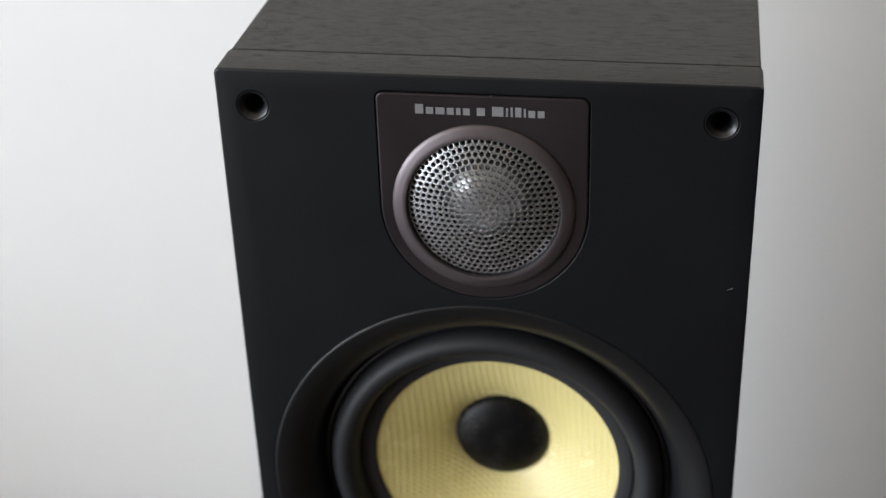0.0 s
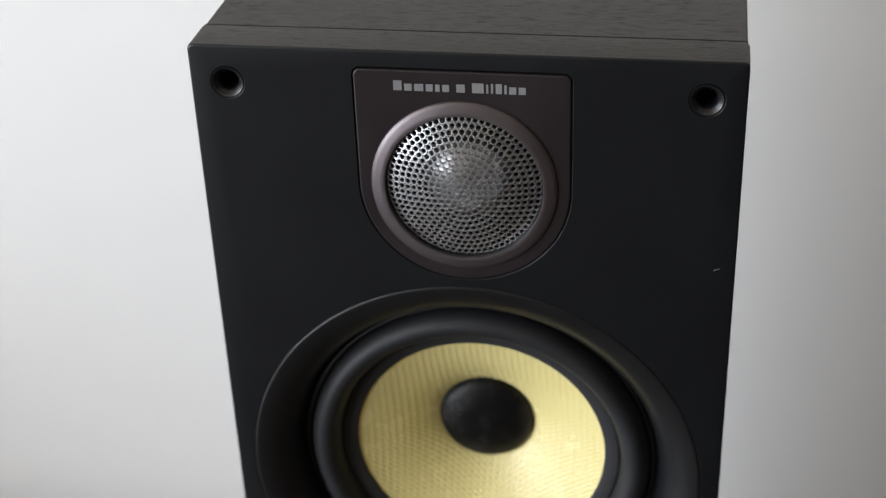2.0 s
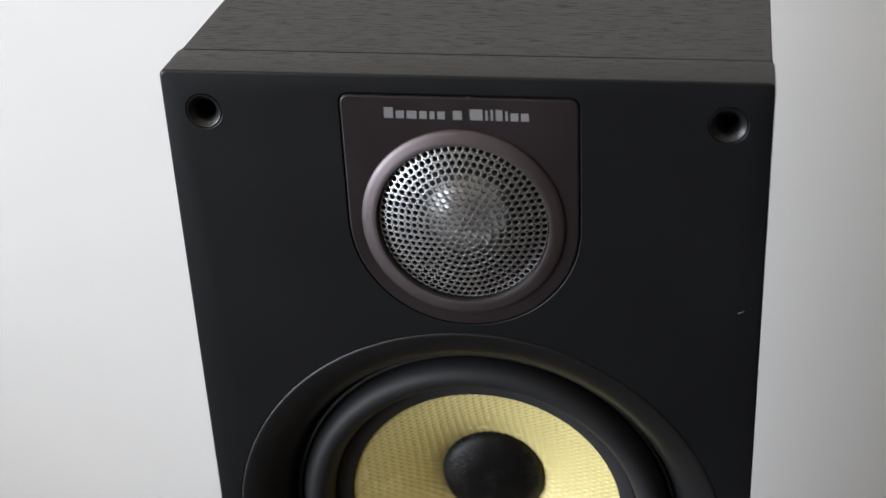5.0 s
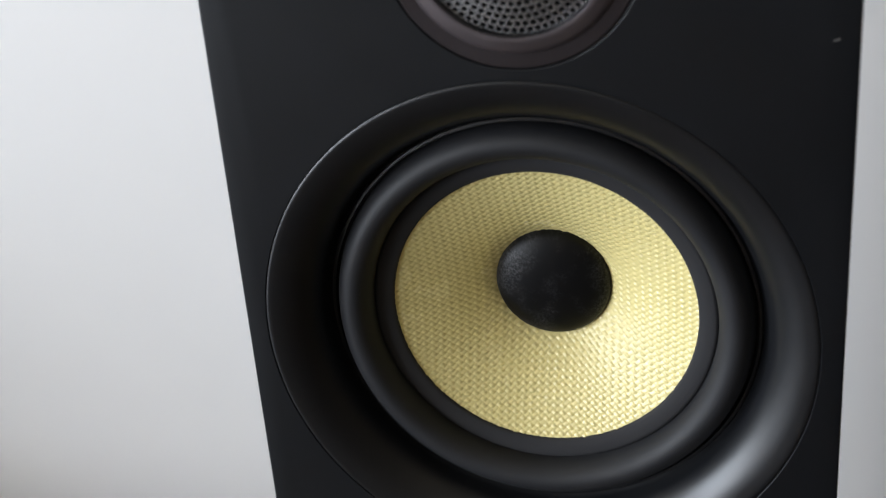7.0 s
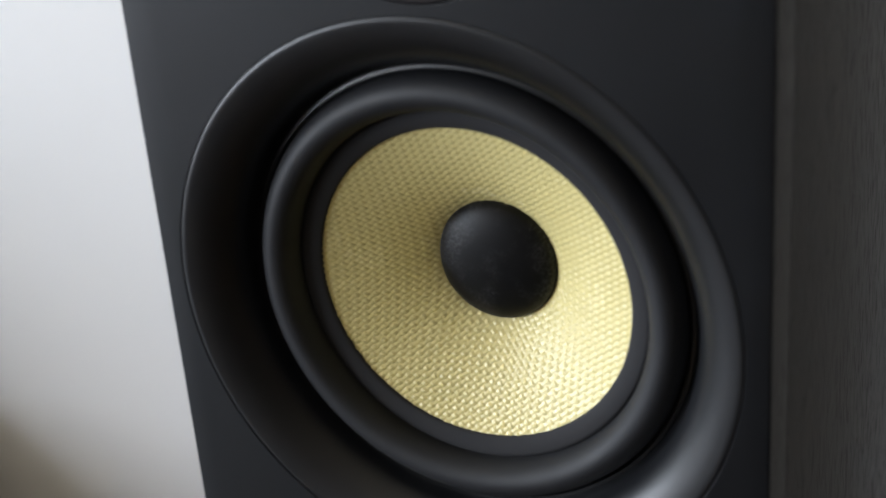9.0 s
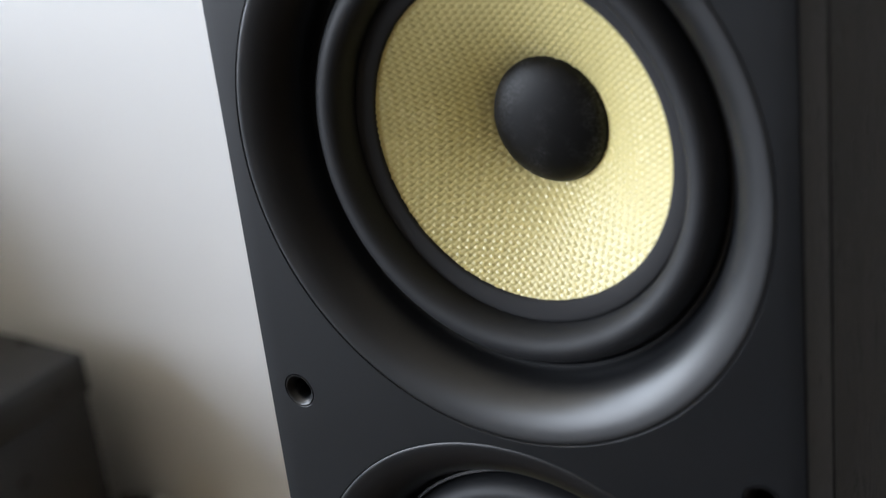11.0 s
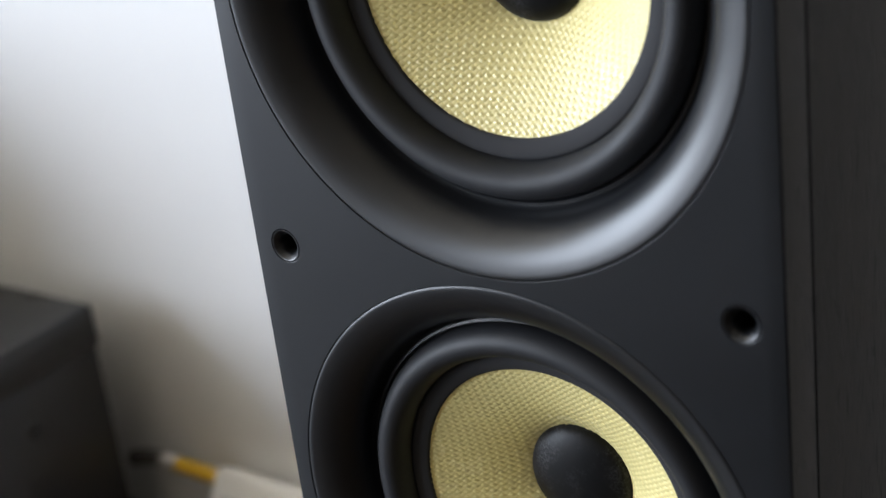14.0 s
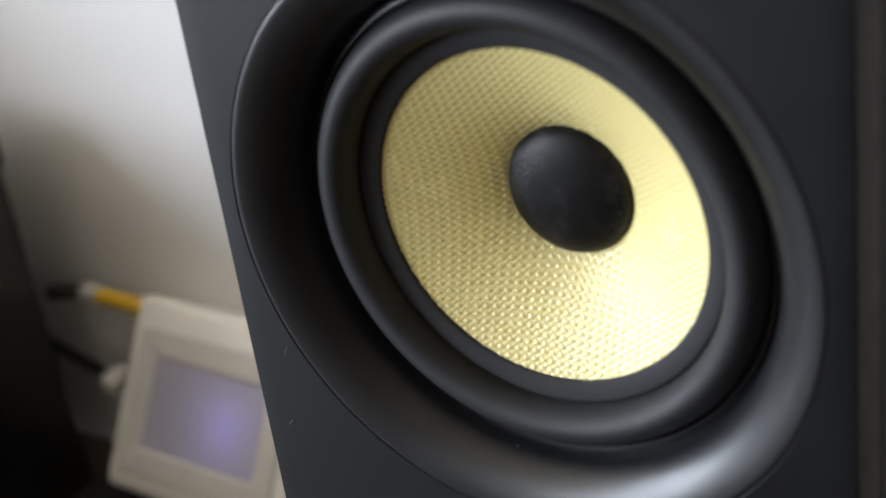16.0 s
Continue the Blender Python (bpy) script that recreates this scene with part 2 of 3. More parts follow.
wall("wall_north", (RX0 - 0.2, RX1 + 0.2, RY1, RY1 + 0.15, -0.1, RZ + 0.1), "white painted wall behind the loudspeaker")
wall("wall_south", (RX0 - 0.2, RX1 + 0.2, RY0 - 0.15, RY0, -0.1, RZ + 0.1), "taupe painted wall across the room", taupe_mat)
wall("wall_east", (RX1, RX1 + 0.15, RY0, RY1, -0.1, RZ + 0.1), "dark brown painted side wall", brown_mat)
west = bmesh.new()
for dims in ((RX0 - 0.15, RX0, RY0, WY0, -0.1, RZ + 0.1), (RX0 - 0.15, RX0, WY1, RY1, -0.1, RZ + 0.1),
             (RX0 - 0.15, RX0, WY0, WY1, -0.1, WZ0), (RX0 - 0.15, RX0, WY0, WY1, WZ1, RZ + 0.1)):
    box(*dims, bm=west)
tagged(finish("wall_west", west, taupe_mat), "taupe painted wall with a window opening", "wall", kind="structure")
tagged(finish("ceiling", box(RX0 - 0.2, RX1 + 0.2, RY0 - 0.2, RY1 + 0.2, RZ, RZ + 0.12), ceiling_mat), "plain cream painted ceiling", "ceiling", kind="structure")
floor = tagged(finish("floor", box(RX0 - 0.2, RX1 + 0.2, RY0 - 0.2, RY1 + 0.2, -0.12, -0.012), black_plastic), "brown wooden board floor", "floor", kind="structure")


# ---- the loudspeaker ----
HW, TH, DEPTH = 0.095, 0.0173, 0.2303
Z1, Z2, ZT = H - 0.1801, H - 0.3601, H - 0.0503     # woofer and tweeter heights
RREC = 0.0881
PEG_X, PEG_TOP, PEG_MID = 0.0818, H - 0.0138, H - 0.2692
FOOT = 0.03

speaker = thing("floorstanding_speaker", "tall black floorstanding loudspeaker with two yellow woven cones", "loudspeaker")


def outline_circle(cx, cz, r, n):
    return [(cx + r * math.cos(2 * math.pi * i / n), cz + r * math.sin(2 * math.pi * i / n)) for i in range(n)]


def rounded_rect(x0, x1, z0, z1, r, n=4):
    pts = []
    for cx, cz, a in ((x1 - r, z1 - r, 0), (x0 + r, z1 - r, 90), (x0 + r, z0 + r, 180), (x1 - r, z0 + r, 270)):
        pts += arc(cx, cz, r, a, a + 90, n)
    return pts


def badge_outline(half, top, r):
    """A plate, square with rounded corners above, round below the tweeter's centre."""
    pts = arc(half - r, top - r, r, 0, 90, 5) + arc(-half + r, top - r, r, 90, 180, 5)
    return pts + arc(0, ZT - 0.0005, half, 180, 360, 48)


def loop(bm, pts, y):
    return [bm.verts.new((x, y, z)) for x, z in pts]


def bridge(bm, a, b):
    n = len(a)
    for i in range(n):
        bm.faces.new((a[i], a[(i + 1) % n], b[(i + 1) % n], b[i]))


def ring_edges(bm, vs):
    return [bm.edges.get((vs[i], vs[(i + 1) % len(vs)])) or bm.edges.new((vs[i], vs[(i + 1) % len(vs)])) for i in range(len(vs))]


def build_baffle():
    bm = bmesh.new()
    r = 0.0008
    bot = H - 0.875
    steps = [(r * (1 - math.sin(radians(a))), r * (1 - math.cos(radians(a)))) for a in (0, 22, 45, 68, 90)]
    loops = [loop(bm, rounded_rect(-HW + i, HW - i, bot + i, H - i, 0.002), y) for i, y in steps]
    loops.append(loop(bm, rounded_rect(-HW, HW, bot, H, 0.002), TH))
    for a, b in zip(loops, loops[1:]):
        bridge(bm, a, b)
    for f in bm.faces:
        c = f.calc_center_median()
        if c.y > 0.002:
            f.material_index = 2 if c.z > H - 0.0001 else 1
    edges = ring_edges(bm, loops[0])
    holes = [outline_circle(0, Z1, RREC + 0.0001, 160), outline_circle(0, Z2, RREC + 0.0001, 160), badge_outline(0.0375, H - 0.0063, 0.003)]
    holes += [outline_circle(sx * PEG_X, z, 0.0058, 32) for sx in (-1, 1) for z in (PEG_TOP, PEG_MID)]
    for h in holes:
        n, ease = len(h), 0.0002 if len(h) == 160 else 0.0004
        out = []
        for k in range(n):
            dx, dz = h[(k + 1) % n][0] - h[k - 1][0], h[(k + 1) % n][1] - h[k - 1][1]
            d = math.hypot(dx, dz)
            out.append((h[k][0] + ease * dz / d, h[k][1] - ease * dx / d))
        rims = [loop(bm, out, 0.0), loop(bm, [((p[0] * 0.6 + q[0] * 0.4), (p[1] * 0.6 + q[1] * 0.4)) for p, q in zip(out, h)], ease * 0.2), loop(bm, h, ease), loop(bm, h, 0.006)]
        edges += ring_edges(bm, rims[0])
        for a, b in zip(rims, rims[1:]):
            bridge(bm, a, b)
    bmesh.ops.triangle_fill(bm, use_beauty=True, use_dissolve=False, edges=edges, normal=(0, -1, 0))
    return bm


def build_cabinet():
    bm = box(-HW + 0.0007, HW - 0.0007, TH + 0.0031, DEPTH, FOOT, H - 0.0011, 0.0005, 2)
    bmesh.ops.delete(bm, geom=[f for f in bm.faces if f.normal.z > 0.95], context="FACES_ONLY")
    bmesh.ops.delete(bm, geom=[f for f in bm.faces if f.normal.y < -0.95], context="FACES_ONLY")
    return bm


part("baffle", build_baffle(), [baffle_paint, veneer_side, veneer_top], speaker, "satin black front panel", smooth=25)
part("cabinet", build_cabinet(), veneer_side, speaker, "black ash veneered cabinet sides")
part("top_panel", box(-HW + 0.0012, HW - 0.0012, TH + 0.0036, DEPTH - 0.0006, H - 0.006, H - 0.0011), veneer_top, speaker, "black ash veneered top")
joint = bmesh.new()
JX, JY0, JY1, JZ0, JZ1 = HW - 0.00066, TH - 0.0010, TH + 0.0031, FOOT + 0.004, H - 0.00106
for dims in ((-JX, JX, JY0, JY1, JZ1 - 0.004, JZ1), (-JX, JX, JY0, JY1, JZ0, JZ0 + 0.004),
             (-JX, -JX + 0.004, JY0, JY1, JZ0 + 0.004, JZ1 - 0.004), (JX - 0.004, JX, JY0, JY1, JZ0 + 0.004, JZ1 - 0.004)):
    box(*dims, bm=joint)
part("joint", joint, hole_black, speaker, "dark shadow gap behind the front panel")
part("plinth", box(-0.12, 0.12, -0.03, DEPTH + 0.03, 0.008, FOOT + 0.001, 0.003), baffle_paint, speaker, "satin black plinth")
for fx in (-0.105, 0.105):
    for fy in (-0.015, DEPTH + 0.015):
        bm = bmesh.new()
        bmesh.ops.create_cone(bm, cap_ends=True, segments=20, radius1=0.006, radius2=0.010, depth=0.0085, matrix=Matrix.Translation((fx, fy, 0.00425)))
        part("foot", bm, rubber, speaker, "black rubber foot")

# sockets for the cloth grille's pegs
for sx in (-1, 1):
    for z in (PEG_TOP, PEG_MID):
        bm = lathe([(0.0057, 0.0030), (0.0057, 0.0002), (0.0056, 0.0), (0.0054, 0.0), (0.0052, 0.0001), (0.0048, 0.0005), (0.0043, 0.0010), (0.0038, 0.0016), (0.0035, 0.0022), (0.0034, 0.0050), (0.0033, 0.014), (0.0, 0.014)], 40)
        ob = part("grille_socket", bm, trim_plastic, speaker, "round black grille peg socket")
        ob.location = (sx * PEG_X, 0, z)


# ---- woofers ----
cone_mesh = []


def build_woven_cone():
    """Plain-woven cloth pressed into a cone, its threads running aslant both ways, each rising over and diving under the next."""
    px, pz, sub, cells = 0.00270, 0.00212, 8, 32
    g = np.arange(-cells * sub, cells * sub + 1) / sub
    a, b = np.meshgrid(g, g, indexing="ij")
    x, z = (a + b) * px / 2, (a - b) * pz / 2
    r = np.hypot(x, z)
    s = np.clip((0.0506 - r) / 0.0326, -0.1, 1.1)
    weft, warp = a - np.floor(a), b - np.floor(b)
    swing = np.sin(np.pi * a) * np.sin(np.pi * b)
    over = np.maximum(0.00028 * swing + 0.00020 * (1 - (2 * weft - 1) ** 2), -0.00012 * swing + 0.00016 * (1 - (2 * warp - 1) ** 2))
    y = 0.02042 + 0.0214 * (0.76 * s + 0.24 * s ** 3) - over
    keep = (r < 0.0509) & (r > 0.0172)
    n = len(g)
    quad = keep[:-1, :-1] & keep[1:, :-1] & keep[1:, 1:] & keep[:-1, 1:]
    i, j = np.nonzero(quad)
    corner = np.stack((i * n + j, i * n + j + 1, (i + 1) * n + j + 1, (i + 1) * n + j), axis=1)
    used, index = np.unique(corner, return_inverse=True)
    index = index.reshape(-1)
    me = bpy.data.meshes.new("cone")
    me.vertices.add(len(used))
    me.vertices.foreach_set("co", np.stack((x.ravel()[used], y.ravel()[used], z.ravel()[used]), axis=1).astype(np.float32).ravel())
    me.loops.add(len(index))
    me.loops.foreach_set("vertex_index", index.astype(np.int32))
    me.polygons.add(len(corner))
    me.polygons.foreach_set("loop_start", (np.arange(len(corner)) * 4).astype(np.int32))
    me.update(calc_edges=True)
    me.validate()
    me.materials.append(aramid)
    me.shade_smooth()
    return me


def build_woofer(z):
    flare = [(RREC, 0.0005), (RREC - 0.0001, 0.00022), (RREC - 0.0004, 0.00006), (RREC - 0.0010, 0.0)]
    flare += [(RREC - d / 1000, 0.0155 * (1 - math.sqrt(1 - (d / 16.2) ** 2)) + 0.00003 * d) for d in (2, 4, 6, 8, 9.5, 11, 12.3, 13.4, 14.3, 15.1, 15.7)]
    flare += [(0.0719, 0.0150), (0.0712, 0.0163), (0.0706, 0.0169)]
    flare += [(0.0703, 0.0166), (0.0701, 0.0160), (0.0692, 0.0158), (0.0688, 0.0163), (0.0686, 0.0185)]
    w = part("woofer", lathe(flare, 160), trim_plastic, speaker, "black flared woofer trim ring", smooth=40)
    w.location = (0, 0, z)
    roll = [(0.0690, 0.0174)]
    roll += [(0.06245 + 0.0058 * math.cos(a), 0.0176 - 0.0079 * math.sin(a)) for a in [math.pi * i / 18 for i in range(19)]]
    roll += [(0.0566, 0.0192), (0.0564, 0.0204)]
    part("surround", lathe(roll, 160), rubber, w, "black rubber roll surround", smooth=60)
    part("glue_rim", lathe([(0.0566, 0.0200), (0.0564, 0.0186), (0.0562, 0.0183), (0.0552, 0.0182), (0.0532, 0.0185), (0.0508, 0.0192), (0.0502, 0.0197), (0.0500, 0.0215)], 160), rim_rubber, w, "dark grey rim", smooth=60)
    if not cone_mesh:
        cone_mesh.append(build_woven_cone())
    c = new("cone", cone_mesh[0])
    c.parent, c["label"] = w, "yellow woven aramid cone"
    cap = [(0.0196, 0.0420), (0.0198, 0.0404), (0.0195, 0.0396)]
    cap += [(0.0193 * math.cos(a), 0.0395 - 0.0055 * math.sin(a)) for a in [math.pi / 2 * i / 14 for i in range(1, 14)]] + [(0.0, 0.0340)]
    part("dust_cap", lathe(cap, 96), cap_felt, w, "matt black domed dust cap", smooth=60)
    return w


woofers = [build_woofer(Z1), build_woofer(Z2)]


# ---- tweeter and its plate ----
def build_badge():
    bm = bmesh.new()
    half, top = 0.0372, H - 0.0067
    steps = [(0.0006, -0.0004), (0.0002, -0.00025), (0.0, 0.0001), (0.0, 0.005)]
    loops = []
    for i, y in steps:
        pts = arc(half - 0.0026, top - 0.0026, 0.0026 - i, 0, 90, 5) + arc(-half + 0.0026, top - 0.0026, 0.0026 - i, 90, 180, 5)
        loops.append(loop(bm, pts + arc(0, ZT - 0.0005, half - i, 180, 360, 48), y))
    for a, b in zip(loops, loops[1:]):
        bridge(bm, a, b)
    a = loop(bm, outline_circle(0, ZT, 0.0322, 96), -0.0004)
    bmesh.ops.triangle_fill(bm, use_beauty=True, use_dissolve=False, edges=ring_edges(bm, loops[0]) + ring_edges(bm, a), normal=(0, -1, 0))
    return bm


badge = part("badge_plate", build_badge(), badge_metal, speaker, "bronze brown tweeter plate", smooth=8)

RM = 0.0276
tweeter = part("tweeter", lathe([(0.0330, 0.001), (0.0329, -0.0007), (0.0326, -0.0011), (0.0312, -0.0016), (0.0296, -0.0021), (0.0284, -0.0024), (0.0279, -0.0023), (0.0278, -0.0018), (0.0278, -0.0010)], 128), ring_metal, speaker, "brushed bronze tweeter ring", smooth=50)
tweeter.location = (0, 0, ZT)
part("gasket", lathe([(0.0279, -0.0011), (0.0275, -0.0002), (0.0274, 0.0020), (0.0274, 0.0125)], 96), trim_plastic, tweeter, "black inner gasket", smooth=50)


def build_mesh_grille():
    """Perforated disc, gently domed: rings of 6, 12, 18 ... holes round the middle one, webs rounded over."""
    bm = bmesh.new()
    rings = 12
    p = 0.0271 / (rings + 0.40)

    def put(x, z, back):
        r = min(math.hypot(x, z), 0.0271)
        return bm.verts.new((x, 0.0003 - 0.0050 * (1 - (r / RM) ** 2) + back, z))

    for k in range(rings + 1):
        count = max(1, 6 * k)
        r0, r1 = max(0.0, (k - 0.5) * p), (k + 0.5) * p
        if k == rings:
            r1 = (k + 0.46) * p
        for n in range(count):
            mid = 2 * math.pi * n / count
            half = math.pi / count
            loops = [[], [], [], []]
            for q in range(16):
                a = 2 * math.pi * (q + 0.5) / 16
                ux, uz = math.cos(a), math.sin(a)
                if k == 0:
                    edge = [p * 0.5 * ux, p * 0.5 * uz]
                else:
                    f = 1 / max(abs(ux), abs(uz))
                    rr = (r0 + r1) / 2 + ux * f * (r1 - r0) / 2
                    th = uz * f * half
                    edge = [rr * math.cos(th) - k * p, rr * math.sin(th)]
                for lp, (rad, back) in zip(loops, ((None, 0.0), (0.00096, 0.00002), (0.00086, 0.00016), (0.00080, 0.0009))):
                    dx, dz = edge if rad is None else (ux * rad, uz * rad)
                    x, z = k * p + dx, dz
                    lp.append(put(x * math.cos(mid) - z * math.sin(mid), x * math.sin(mid) + z * math.cos(mid), back))
            for a, b in zip(loops, loops[1:]):
                bridge(bm, a, b)
    return bm


part("mesh_grille", build_mesh_grille(), mesh_metal, tweeter, "grey perforated metal grille", smooth=30)
part("dome", lathe([(0.0160 * math.cos(a), 0.0105 - 0.0098 * math.sin(a)) for a in [math.pi / 2 * i / 16 for i in range(16)]] + [(0.0, 0.0007)], 64), dome_metal, tweeter, "silver aluminium dome", smooth=60)
part("dome_surround", lathe([(0.0159, 0.0104), (0.0174, 0.0098), (0.0190, 0.0094), (0.0202, 0.0100), (0.0212, 0.0108), (0.0274, 0.0112)], 64), trim_plastic, tweeter, "black dome surround", smooth=60)


# the maker's name: plain bars of the letters' size
def letter_bars():
    x0, x1, zb = -0.0232, 0.0219, H - 0.0141
    widths = (11, 10, 12, 9, 6, 9, -3, 11, -3, 15, 3, 3, 8, 3, 9, 9)
    tall = (1, 0, 0, 0, 0, 0, 0, 0.82, 0, 1, 0.9, 1, 1, 0.9, 0, 0)
    gap = 3.2
    unit = (x1 - x0) / (sum(abs(w) for w in widths) + gap * (len(widths) - 1))
    x = x0
    for w, s in zip(widths, tall):
        if w > 0:
            h = 0.0036 * (s if s else 0.72)
            yield x, x + w * unit, zb, zb + h
        x += (abs(w) + gap) * unit


for xa, xb, za, zb in letter_bars():
    part("printed_bar", box(xa, xb, -0.00055, -0.0003, za, zb), letter_paint, badge, "", smooth=None)

# lint and small marks on the paint
random.seed(4)
for x, z, length, turn in ((0.0885, H - 0.0785, 0.0022, 30), (-0.081, H - 0.407, 0.0045, 65), (-0.0850, 0.4760, 0.0026, 50)):
    c, s = math.cos(radians(turn)) * length / 2, math.sin(radians(turn)) * length / 2
    ob = tube_object("lint_fibre", [(x - c, -0.0002, z - s), (x - c * 0.3, -0.0003, z - s * 0.2 + 0.0003), (x + c * 0.4, -0.0003, z + s * 0.5 - 0.0002), (x + c, -0.0002, z + s)], 0.00009, dust_mat)
    tagged(ob, "tiny pale lint fibre on the black front", "lint", group="lint on the loudspeaker")
for x, y, z in ((0.0, 0.0117, H - 0.1801 + 0.0590), (0.0035, -0.0008, H - 0.0064), (-0.0330, 0.0050, 0.6250), (-0.0080, 0.0090, 0.4810)):
    bm = bmesh.new()
    bmesh.ops.create_icosphere(bm, subdivisions=1, radius=0.00028, matrix=Matrix.Translation((x, y, z)))
    tagged(finish("dust_speck", bm, dust_mat), "pale dust speck on the black loudspeaker", "dust", group="dust on the loudspeaker")


# ---- low bench beside it ----
BX, BY1, BZ = -0.699, 0.40, 0.335
bench = thing("media_bench", "low black-brown bench with a thick top beside the wall", "bench", (BX - 0.6, 0.2, 0))
off = Matrix.Translation((-(BX - 0.6), -0.2, 0))


def bench_part(name, dims, bevel=0.002, label=""):
    bm = box(*dims, bevel)
    bmesh.ops.transform(bm, matrix=off, verts=bm.verts)
    return part(name, bm, bench_mat, bench, label)


bench_part("top_board", (BX - 1.7, BX, -0.28, BY1, BZ - 0.038, BZ), 0.003, "thick black-brown top board")
bench_part("side_panel", (BX - 0.040, BX - 0.001, -0.274, BY1 - 0.004, 0.0, BZ - 0.0375))
bench_part("side_panel", (BX - 1.694, BX - 1.66, -0.274, BY1 - 0.004, 0.0, BZ - 0.0375))
# added block out of view, only there to soften and raise the wall's shadow
bench_part("raised_section", (BX - 1.699, BX - 0.46, -0.278, BY1 - 0.002, BZ + 0.0005, 0.62), 0.003, "unseen black-brown block added to shade the wall")
bench_part("shelf", (BX - 1.661, BX - 0.039, -0.14, BY1 - 0.02, 0.06, 0.085))
bench_part("back_panel", (BX - 1.661, BX - 0.039, BY1 - 0.019, BY1 - 0.008, 0.02, BZ - 0.037))


# ---- white network box leaning at the wall ----
router = thing("network_box", "white plastic network box with violet lit window, leaning", "router")
LEAN = 32.7
router.matrix_world = pose(-0.5270, 0.3350, 0.0634, -LEAN, 0, -2.3)
W2, TALL, THICK = 0.0886, 0.151, 0.036
# local: x across, z up the face, front at -y
frame_bm = box(-W2, W2, 0.0, THICK, 0.0, TALL, 0.007, 4)
part("case", frame_bm, white_plastic, router, "white rounded case")
bez = bmesh.new()
o = loop(bez, rounded_rect(-W2 + 0.012, W2 - 0.012, 0.014, TALL - 0.022, 0.006), -0.0002)
o2 = loop(bez, rounded_rect(-W2 + 0.014, W2 - 0.014, 0.016, TALL - 0.024, 0.006), -0.0032)
i2 = loop(bez, rounded_rect(-W2 + 0.030, W2 - 0.030, 0.034, TALL - 0.042, 0.004), -0.0032)
i1 = loop(bez, rounded_rect(-W2 + 0.033, W2 - 0.033, 0.037, TALL - 0.045, 0.004), -0.0004)
for a, b in ((o, o2), (o2, i2), (i2, i1)):
    bridge(bez, a, b)
part("bezel", bez, inner_plastic, router, "pale grey raised bezel")
part("lit_window", box(-W2 + 0.031, W2 - 0.031, -0.0012, -0.0004, 0.035, TALL - 0.043), screen_mat, router, "violet backlit window")

# power strip under it, with plugs
strip = thing("power_strip", "black power strip lying on the floor", "power strip", (-0.48, 0.367, 0))
part("body", box(-0.17, 0.17, -0.028, 0.028, 0.0, 0.043, 0.006, 3), black_plastic, strip)
for sx in (-0.11, -0.04, 0.03, 0.10):
    bm = lathe([(0.019, 0.0), (0.018, -0.002), (0.016, 0.0), (0.016, 0.002), (0.0, 0.002)], 28)
    bmesh.ops.rotate(bm, cent=(0, 0, 0), matrix=Matrix.Rotation(radians(-90), 3, "X"), verts=bm.verts)
    ob = part("socket", bm, black_plastic, strip)
    ob.location = (sx, 0, 0.0415)

# cables
yellow = thing("yellow_cable", "yellow network cable with a clear plug running behind the white box", "cable")
tube_object("sheath", [(-0.668, 0.428, 0.172), (-0.640, 0.426, 0.174), (-0.605, 0.424, 0.172), (-0.575, 0.430, 0.160), (-0.555, 0.436, 0.12), (-0.545, 0.436, 0.075)], 0.0068, yellow_plastic, yellow)
part("plug", box(-0.686, -0.667, 0.421, 0.435, 0.166, 0.179, 0.002), inner_plastic, yellow, "pale clear plug")
tube_object("boot", [(-0.688, 0.428, 0.1725), (-0.702, 0.430, 0.170), (-0.718, 0.432, 0.166), (-0.732, 0.434, 0.160)], 0.0075, boot_rubber, yellow, "dark grey cable boot")
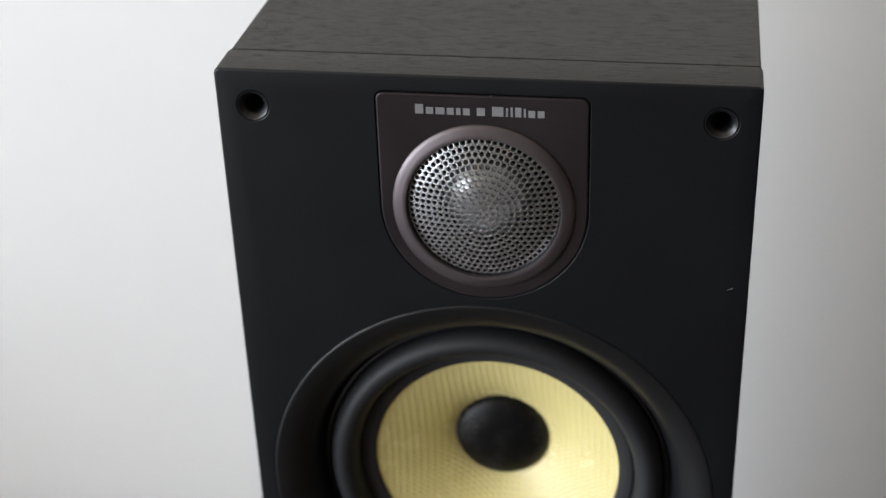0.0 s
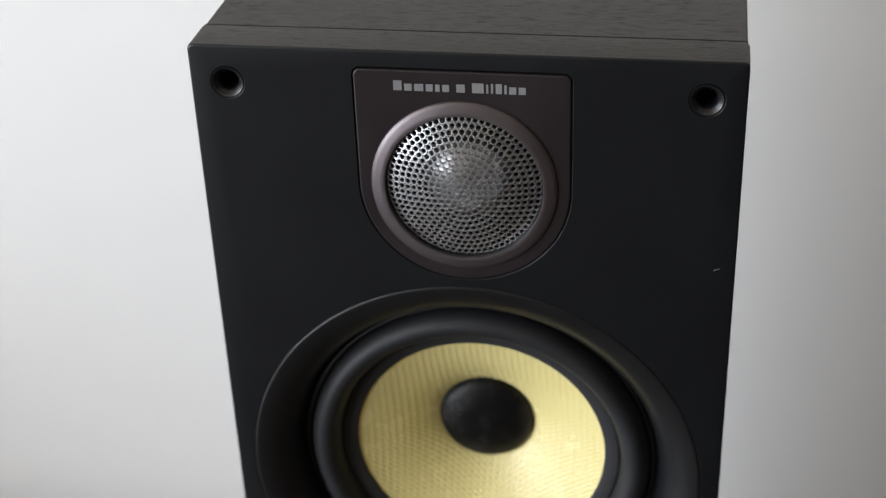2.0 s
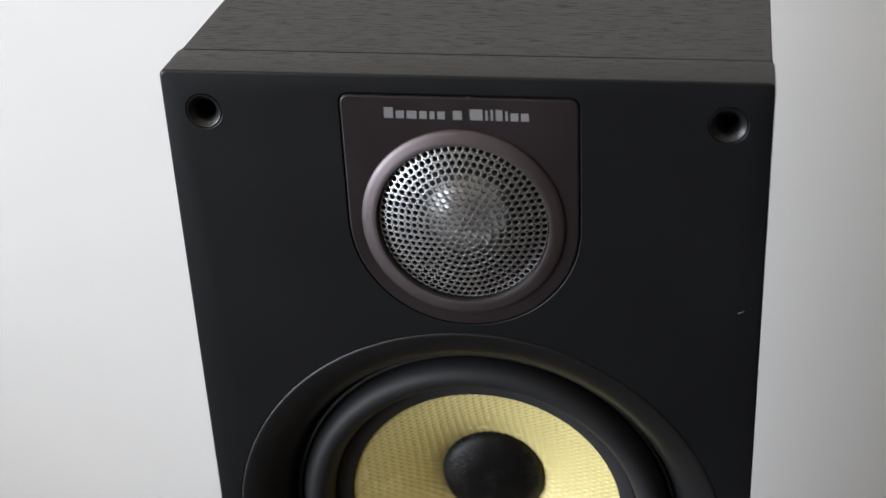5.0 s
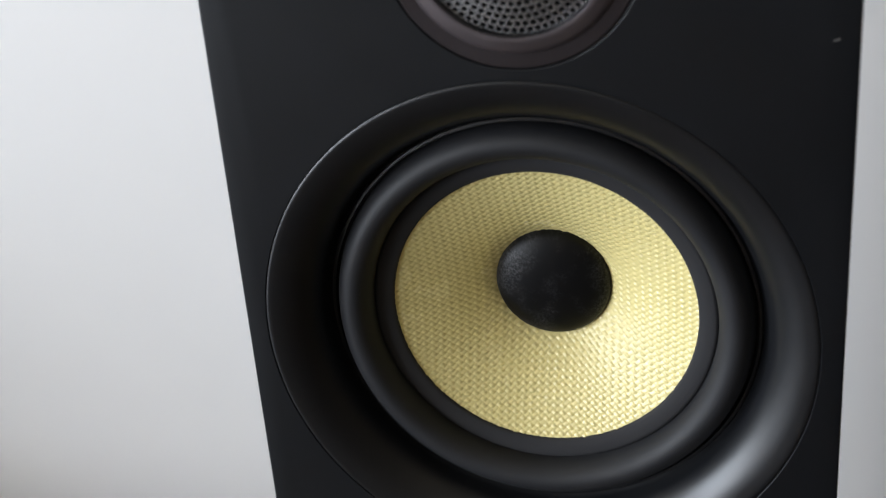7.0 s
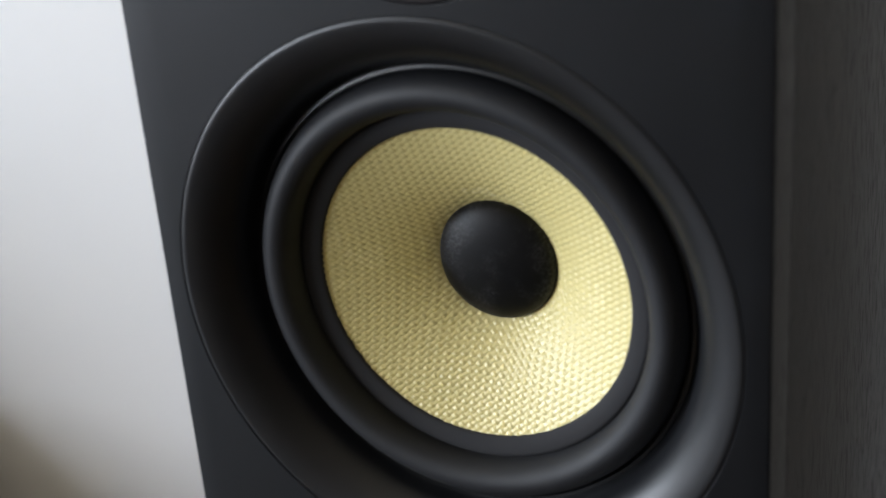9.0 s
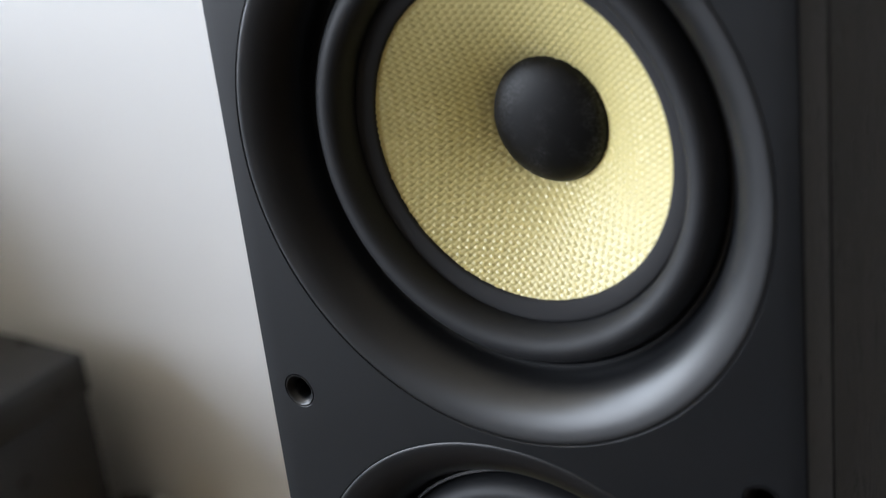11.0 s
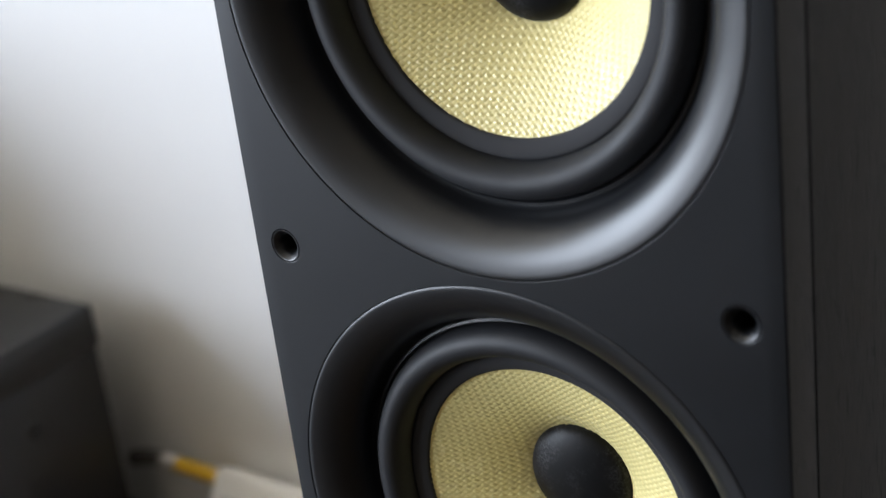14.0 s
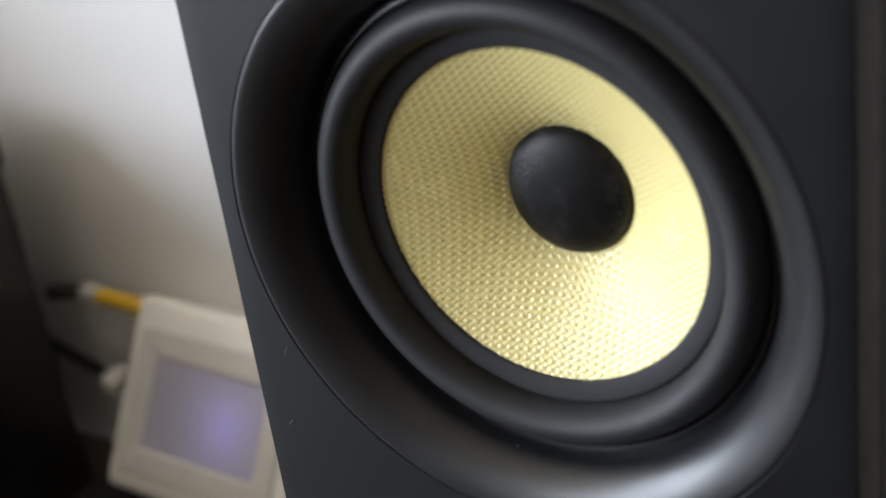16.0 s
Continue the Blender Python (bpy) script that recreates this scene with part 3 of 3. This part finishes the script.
black_cable = tube_object("black_cable", [(-0.80, 0.43, 0.13), (-0.74, 0.428, 0.11), (-0.70, 0.425, 0.102), (-0.664, 0.42, 0.097), (-0.62, 0.425, 0.07), (-0.56, 0.432, 0.03), (-0.5, 0.435, 0.012), (-0.35, 0.42, 0.006), (-0.1, 0.36, 0.005)], 0.005, black_plastic)
tagged(black_cable, "black power cable lying along the wall", "cable")
plug2 = thing("cable_connector", "small white connector on the black cable", "connector", (-0.664, 0.419, 0.099))
part("body", lathe([(0.0, -0.013), (0.006, -0.012), (0.009, -0.008), (0.0095, 0.0), (0.008, 0.010), (0.0, 0.011)], 24), white_plastic, plug2, smooth=50)

# small black adapter with a blue light
adapter = thing("power_adapter", "small black adapter with a glowing blue light", "adapter", (-0.405, 0.418, 0.0))
part("body", box(-0.03, 0.03, -0.022, 0.022, 0.0, 0.165, 0.006, 3), black_plastic, adapter)
part("light", box(-0.012, 0.012, -0.008, 0.008, 0.1655, 0.1700, 0.001), led_mat, adapter, "glowing blue light")

# window: frame and sill
win = tagged(new("window_1"), "white framed window in the side wall", "window", kind="structure")
for dims in ((RX0 - 0.11, RX0 - 0.05, WY0, WY0 + 0.05, WZ0, WZ1), (RX0 - 0.11, RX0 - 0.05, WY1 - 0.05, WY1, WZ0, WZ1),
             (RX0 - 0.11, RX0 - 0.05, WY0 + 0.05, WY1 - 0.05, WZ0, WZ0 + 0.05), (RX0 - 0.11, RX0 - 0.05, WY0 + 0.05, WY1 - 0.05, WZ1 - 0.05, WZ1)):
    part("window_frame", box(*dims, 0.004), skirting_paint, win)
part("window_sill", box(RX0 - 0.04, RX0 + 0.06, WY0 - 0.03, WY1 + 0.03, WZ0 - 0.03, WZ0 - 0.002, 0.004), skirting_paint, win)

# floor boards
BW, BL = 0.16, 1.4
board_mesh = None
row = 0
yb = RY0
while yb < RY1:
    xb = RX0 - 0.15 + (row % 3) * 0.04
    while xb < RX1 - 0.2:
        if board_mesh is None:
            bm = box(0.001, BL - 0.001, 0.0008, BW - 0.0008, -0.012, 0.0, 0.0012, 1)
            ob = finish("floor_board", bm, oak_mat, floor)
            board_mesh = ob.data
        else:
            ob = new("floor_board", board_mesh)
            ob.parent = floor
        ob.location = (xb, yb, 0)
        xb += BL
    yb += BW
    row += 1
